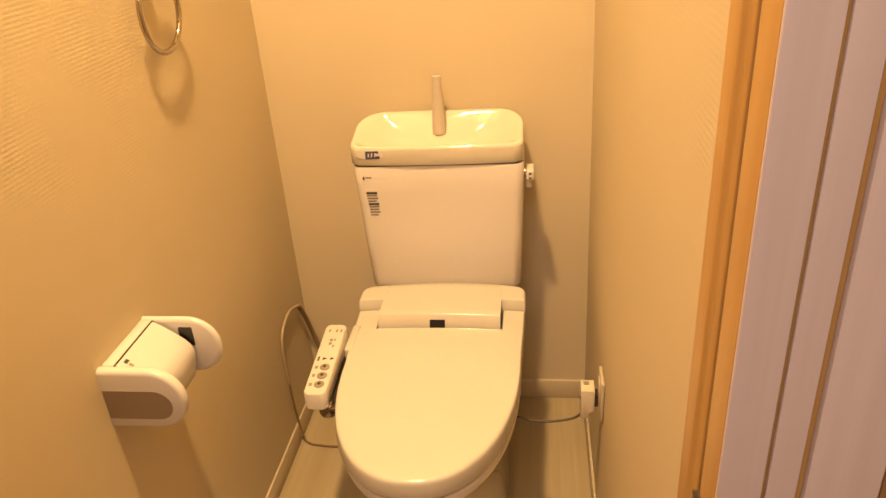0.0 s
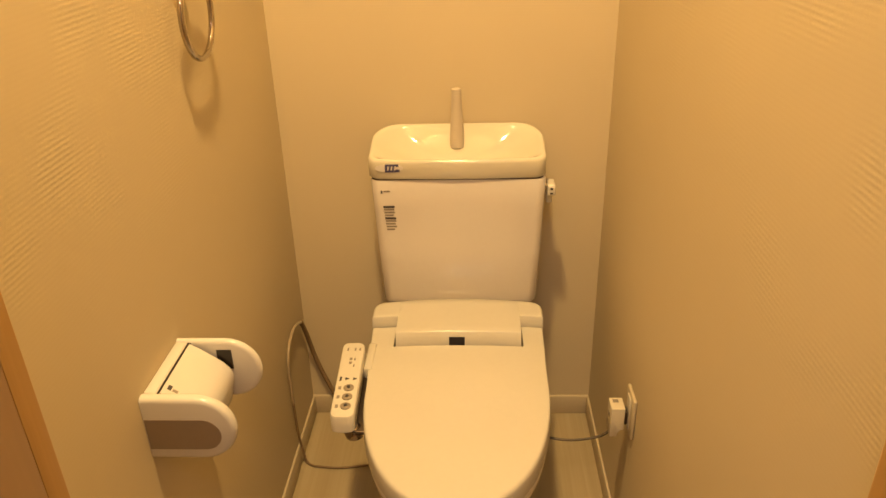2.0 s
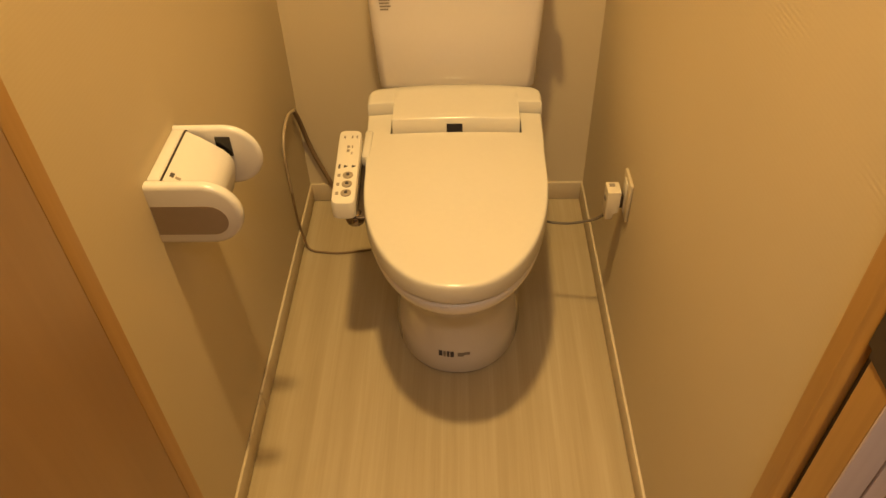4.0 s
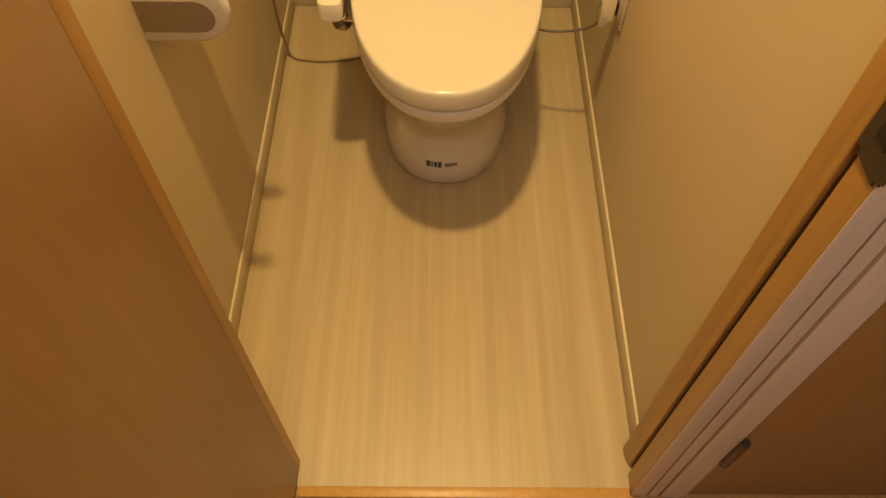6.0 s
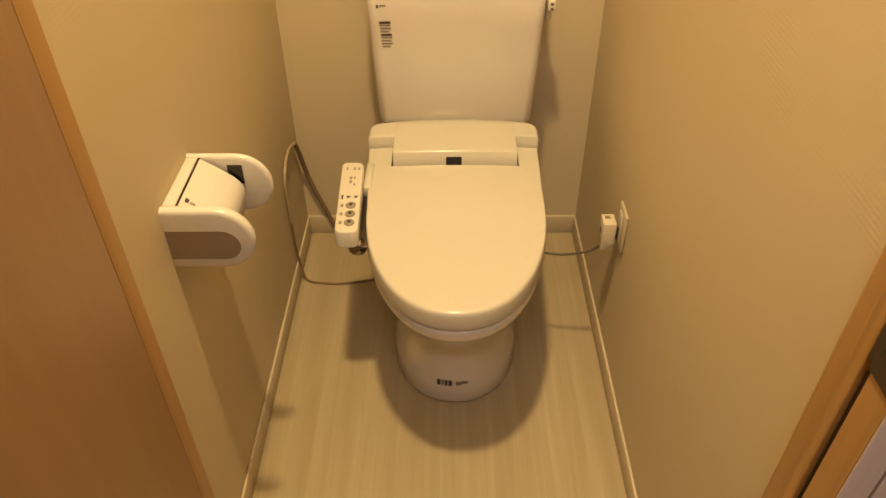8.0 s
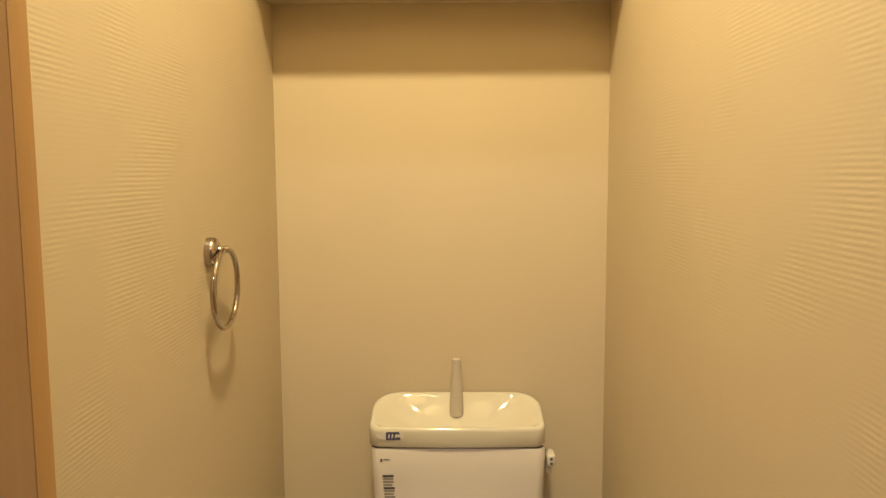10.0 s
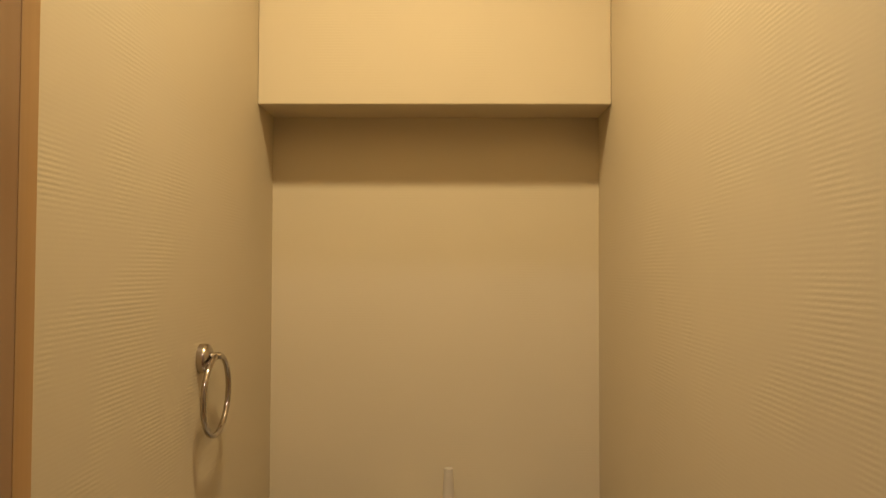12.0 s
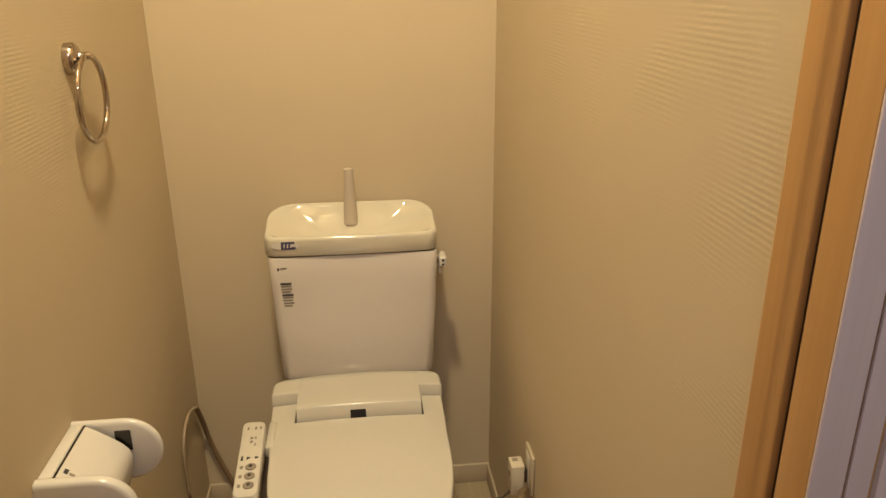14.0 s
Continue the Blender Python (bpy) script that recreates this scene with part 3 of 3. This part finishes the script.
for x, y in ((-0.188, -0.415), (-0.180, -0.402), (-0.180, -0.424), (-0.188, -0.402)):
    on_panel("print_bar", x, y, 0.006 if x < -0.185 else 0.003, 0.008, GREYINK, panel)
for x in (-0.198, -0.182, -0.172):
    on_panel("indicator", x, -0.369, 0.0035, 0.009, GREYINK, panel)
knob = part("drain_knob", lathe([(0, 0), (0.012, 0), (0.0175, 0.005), (0.0195, 0.014), (0.017, 0.023), (0.011, 0.030), (0, 0.031)], (-0.166, -0.556, 0.3855), sides=24), DCHROME, toilet, "dark chrome knob under the panel", smooth=60)
# dark plate added to close the gap and keep the floor shadow solid
part("gap_filler", boxed(-0.170, -0.135, -0.572, -0.30, 0.4065, 0.4125, r=0.002), BRONZE, toilet, smooth=45)


# ---------------------------------------------------------------- paper holder
HY0, HY1, HX1, HZ0, HZ1 = -0.888, -0.733, -0.262, 0.632, 0.738
holder = thing("paper_holder", (-W, -0.81, 0.685), "white plastic paper holder with a grey inlay, on the wall", "paper holder")


def arm_outline(inset):
    """D-shaped cheek seen from the side: flat at the wall, round in front."""
    r = (HZ1 - HZ0) / 2 - inset
    cz = (HZ0 + HZ1) / 2
    cx = HX1 - (HZ1 - HZ0) / 2
    out = [(-W + 0.0004, cz - r)]
    for k in range(17):
        a = radians(-90 + 180 * k / 16)
        out.append((cx + r * math.cos(a), cz + r * math.sin(a)))
    out.append((-W + 0.0004, cz + r))
    return out


def cheek(y0, y1):
    rings = []
    for inset, y in ((0.0075, y0), (0.0035, y0 + 0.0008), (0.0012, y0 + 0.0028), (0.0, y0 + 0.0065), (0.0, y1 - 0.004), (0.001, y1 - 0.0012), (0.004, y1)):
        rings.append([(x, y, z) for x, z in arm_outline(inset)])
    return loft(rings)


near = part("cheek", cheek(HY0, HY0 + 0.016), HOLDER, holder, smooth=50)
far = part("cheek", cheek(HY1 - 0.012, HY1), HOLDER, holder, smooth=50)
cz = 0.677
ring = []
for k in range(17):
    a = radians(-90 + 180 * k / 16)
    ring.append((-0.309 + 0.026 * math.cos(a), cz + 0.026 * math.sin(a)))
ring = [(-0.3885, cz - 0.026)] + ring + [(-0.3885, cz + 0.026)]
part("inlay", loft([[(x, HY0 - 0.0006, z) for x, z in ring], [(x, HY0 + 0.002, z) for x, z in ring]]), GREY, near, "grey inlay")
# black box on the cheek paints the shade inside the slot
part("spindle_slot", boxed(-0.328, -0.305, HY1 - 0.0138, HY1 - 0.0121, 0.688, 0.722), BLACK, far)
part("back_bar", boxed(-W + 0.0004, -0.3705, HY0 + 0.0163, HY1 - 0.0123, 0.690, HZ1 - 0.0005, r=0.003), HOLDER, holder, smooth=50)
# black filler for the shade between back bar and cover
part("slot", boxed(-0.3703, -0.3657, HY0 + 0.0165, HY1 - 0.0125, 0.700, HZ1 - 0.0025), BLACK, holder)
rings = []
for y in (HY0 + 0.0168, HY1 - 0.0180):
    out = [(-0.3655, HZ1 - 0.001), (-0.350, 0.7275), (-0.332, 0.7145), (-0.318, 0.7035), (-0.3095, 0.6935), (-0.3058, 0.683), (-0.306, 0.670), (-0.310, 0.650), (-0.316, 0.630)]
    inner = [(x - 0.003, z - 0.003) for x, z in reversed(out)]
    rings.append([(x, y, z) for x, z in out + inner])
cover = part("cover", loft(rings), HOLDER, holder, "curved white cover flap", smooth=45)
for x, w, mt in ((-0.3585, 0.0060, DARKINK), (-0.3510, 0.0080, GREYINK)):
    z = 0.7369 - (x + 0.3655) * 0.66
    bm = boxed(-w / 2, w / 2, HY0 + 0.0290, HY0 + (0.0385 if mt is DARKINK else 0.0345), -0.0004, 0.0007)
    bmesh.ops.transform(bm, matrix=Matrix.Translation((x, 0, z)) @ Matrix.Rotation(math.atan(0.66), 4, "Y"), verts=bm.verts[:])
    part("printed_mark", bm, mt, cover)
part("spindle", lathe([(0, 0), (0.008, 0), (0.008, 0.124), (0, 0.124)], (-0.335, HY0 + 0.0162, 0.680), "y", 14), HOLDER, holder, smooth=45)

# ---------------------------------------------------------------- towel ring
ring_t = thing("towel_ring", (-W, -0.497, 1.247), "chrome towel ring hanging from a round wall mount", "towel ring")
mount = lathe([(0, 0), (0.5, 0), (0.5, 0.010), (0.47, 0.0145), (0.38, 0.0175), (0.20, 0.0190), (0, 0.0195)], (0, 0, 0), "x", 32)
bmesh.ops.transform(mount, matrix=Matrix.Translation((-W + 0.0003, -0.497, 1.247)) @ Matrix.Diagonal((1, 0.047, 0.051, 1)), verts=mount.verts[:])
part("mount", mount, CHROME, ring_t, smooth=40)
part("post", tube([(-W + 0.012, -0.497, 1.250), (-W + 0.020, -0.494, 1.251), (-W + 0.031, -0.486, 1.251)], 0.0062, 14), CHROME, ring_t, smooth=50)
rings = []
for k in range(64):
    a = 2 * math.pi * k / 64
    c = Vector((-W + 0.0262 - 0.003 * (1 - math.cos(a)) * 0.5, -0.4840 + 0.0680 * math.sin(a), 1.1825 + 0.0680 * math.cos(a)))
    d = Vector((0, math.sin(a), math.cos(a)))
    rings.append([c + 0.0051 * (math.cos(b) * d + math.sin(b) * Vector((1, 0, 0))) for b in (2 * math.pi * i / 10 for i in range(10))])
part("ring", loft(rings + rings[:1], closed=False), CHROME, ring_t, smooth=70)

# ---------------------------------------------------------------- socket, plug, cables
sock = thing("wall_socket", (W, -0.485, 0.395), "cream wall socket plate on the wallpaper", "socket")
part("plate", boxed(W - 0.0075, W - 0.0003, -0.516, -0.452, 0.345, 0.440, r=0.003), PLATE, sock, smooth=45)
part("insert", boxed(W - 0.0095, W - 0.0076, -0.498, -0.470, 0.356, 0.430, r=0.001), PANEL, sock, smooth=45)
plug = thing("plug_adapter", (0.366, -0.478, 0.375), "boxy cream leakage-guard plug in the socket", "plug")
outline = [(0.345, 0.338), (0.3605, 0.338), (0.3605, 0.355), (0.3725, 0.355), (0.3725, 0.4085), (0.345, 0.4085)]
bm = loft([[(x, y, z) for x, z in outline] for y in (-0.497, -0.459)])
bmesh.ops.bevel(bm, geom=bm.edges[:], offset=0.0018, segments=2, profile=0.5, affect="EDGES", clamp_overlap=True)
part("body", bm, OUTLET, plug, smooth=45)
part("prong_block", boxed(0.3732, 0.3803, -0.488, -0.466, 0.362, 0.392, r=0.001), BRONZE, plug)
part("print_bar", boxed(0.351, 0.3625, -0.476, -0.466, 0.4091, 0.4095), GREYINK, plug)
part("test_button", boxed(0.3435, 0.3449, -0.485, -0.473, 0.377, 0.389, r=0.0006), GREYINK, plug)
cord = thing("power_cord", (0.3, -0.46, 0.33), "thin grey power cord sagging from plug to toilet", "cable")
part("cord", tube([(0.352, -0.474, 0.3425), (0.345, -0.472, 0.328), (0.325, -0.468, 0.312), (0.28, -0.46, 0.297), (0.24, -0.45, 0.292), (0.190, -0.44, 0.298)], 0.0028, 8), CABLE, cord, smooth=60)
hose = thing("supply_hose", (-0.36, -0.1, 0.1), "pale looped water hose against the wall corner", "hose")
part("hose", tube([(-0.380, -0.069, 0.345), (-0.382, -0.130, 0.366), (-0.382, -0.190, 0.356), (-0.382, -0.221, 0.318), (-0.3825, -0.222, 0.243), (-0.383, -0.220, 0.200)], 0.0040, 10), HOSE, hose, smooth=60)
part("lower_hose", tube([(-0.383, -0.220, 0.200), (-0.3835, -0.216, 0.120), (-0.381, -0.212, 0.066), (-0.372, -0.216, 0.012), (-0.355, -0.226, 0.0036), (-0.331, -0.231, 0.0036), (-0.28, -0.235, 0.0036), (-0.20, -0.222, 0.0036), (-0.110, -0.200, 0.010)], 0.0030, 10), HOSE_SHADE, hose, "thin brown lower end, coloured dark for shade", smooth=60)
# tube laid mostly where the hose's shadow falls on the back wall
part("shadow_strand", tube([(-0.380, -0.069, 0.345), (-0.377, -0.040, 0.290), (-0.371, -0.016, 0.215), (-0.355, -0.014, 0.154), (-0.328, -0.014, 0.077), (-0.312, -0.016, 0.030)], 0.0062, 12), HOSE_SHADE, hose, "dark brown strand, mostly standing in for the hose shadow", smooth=60)
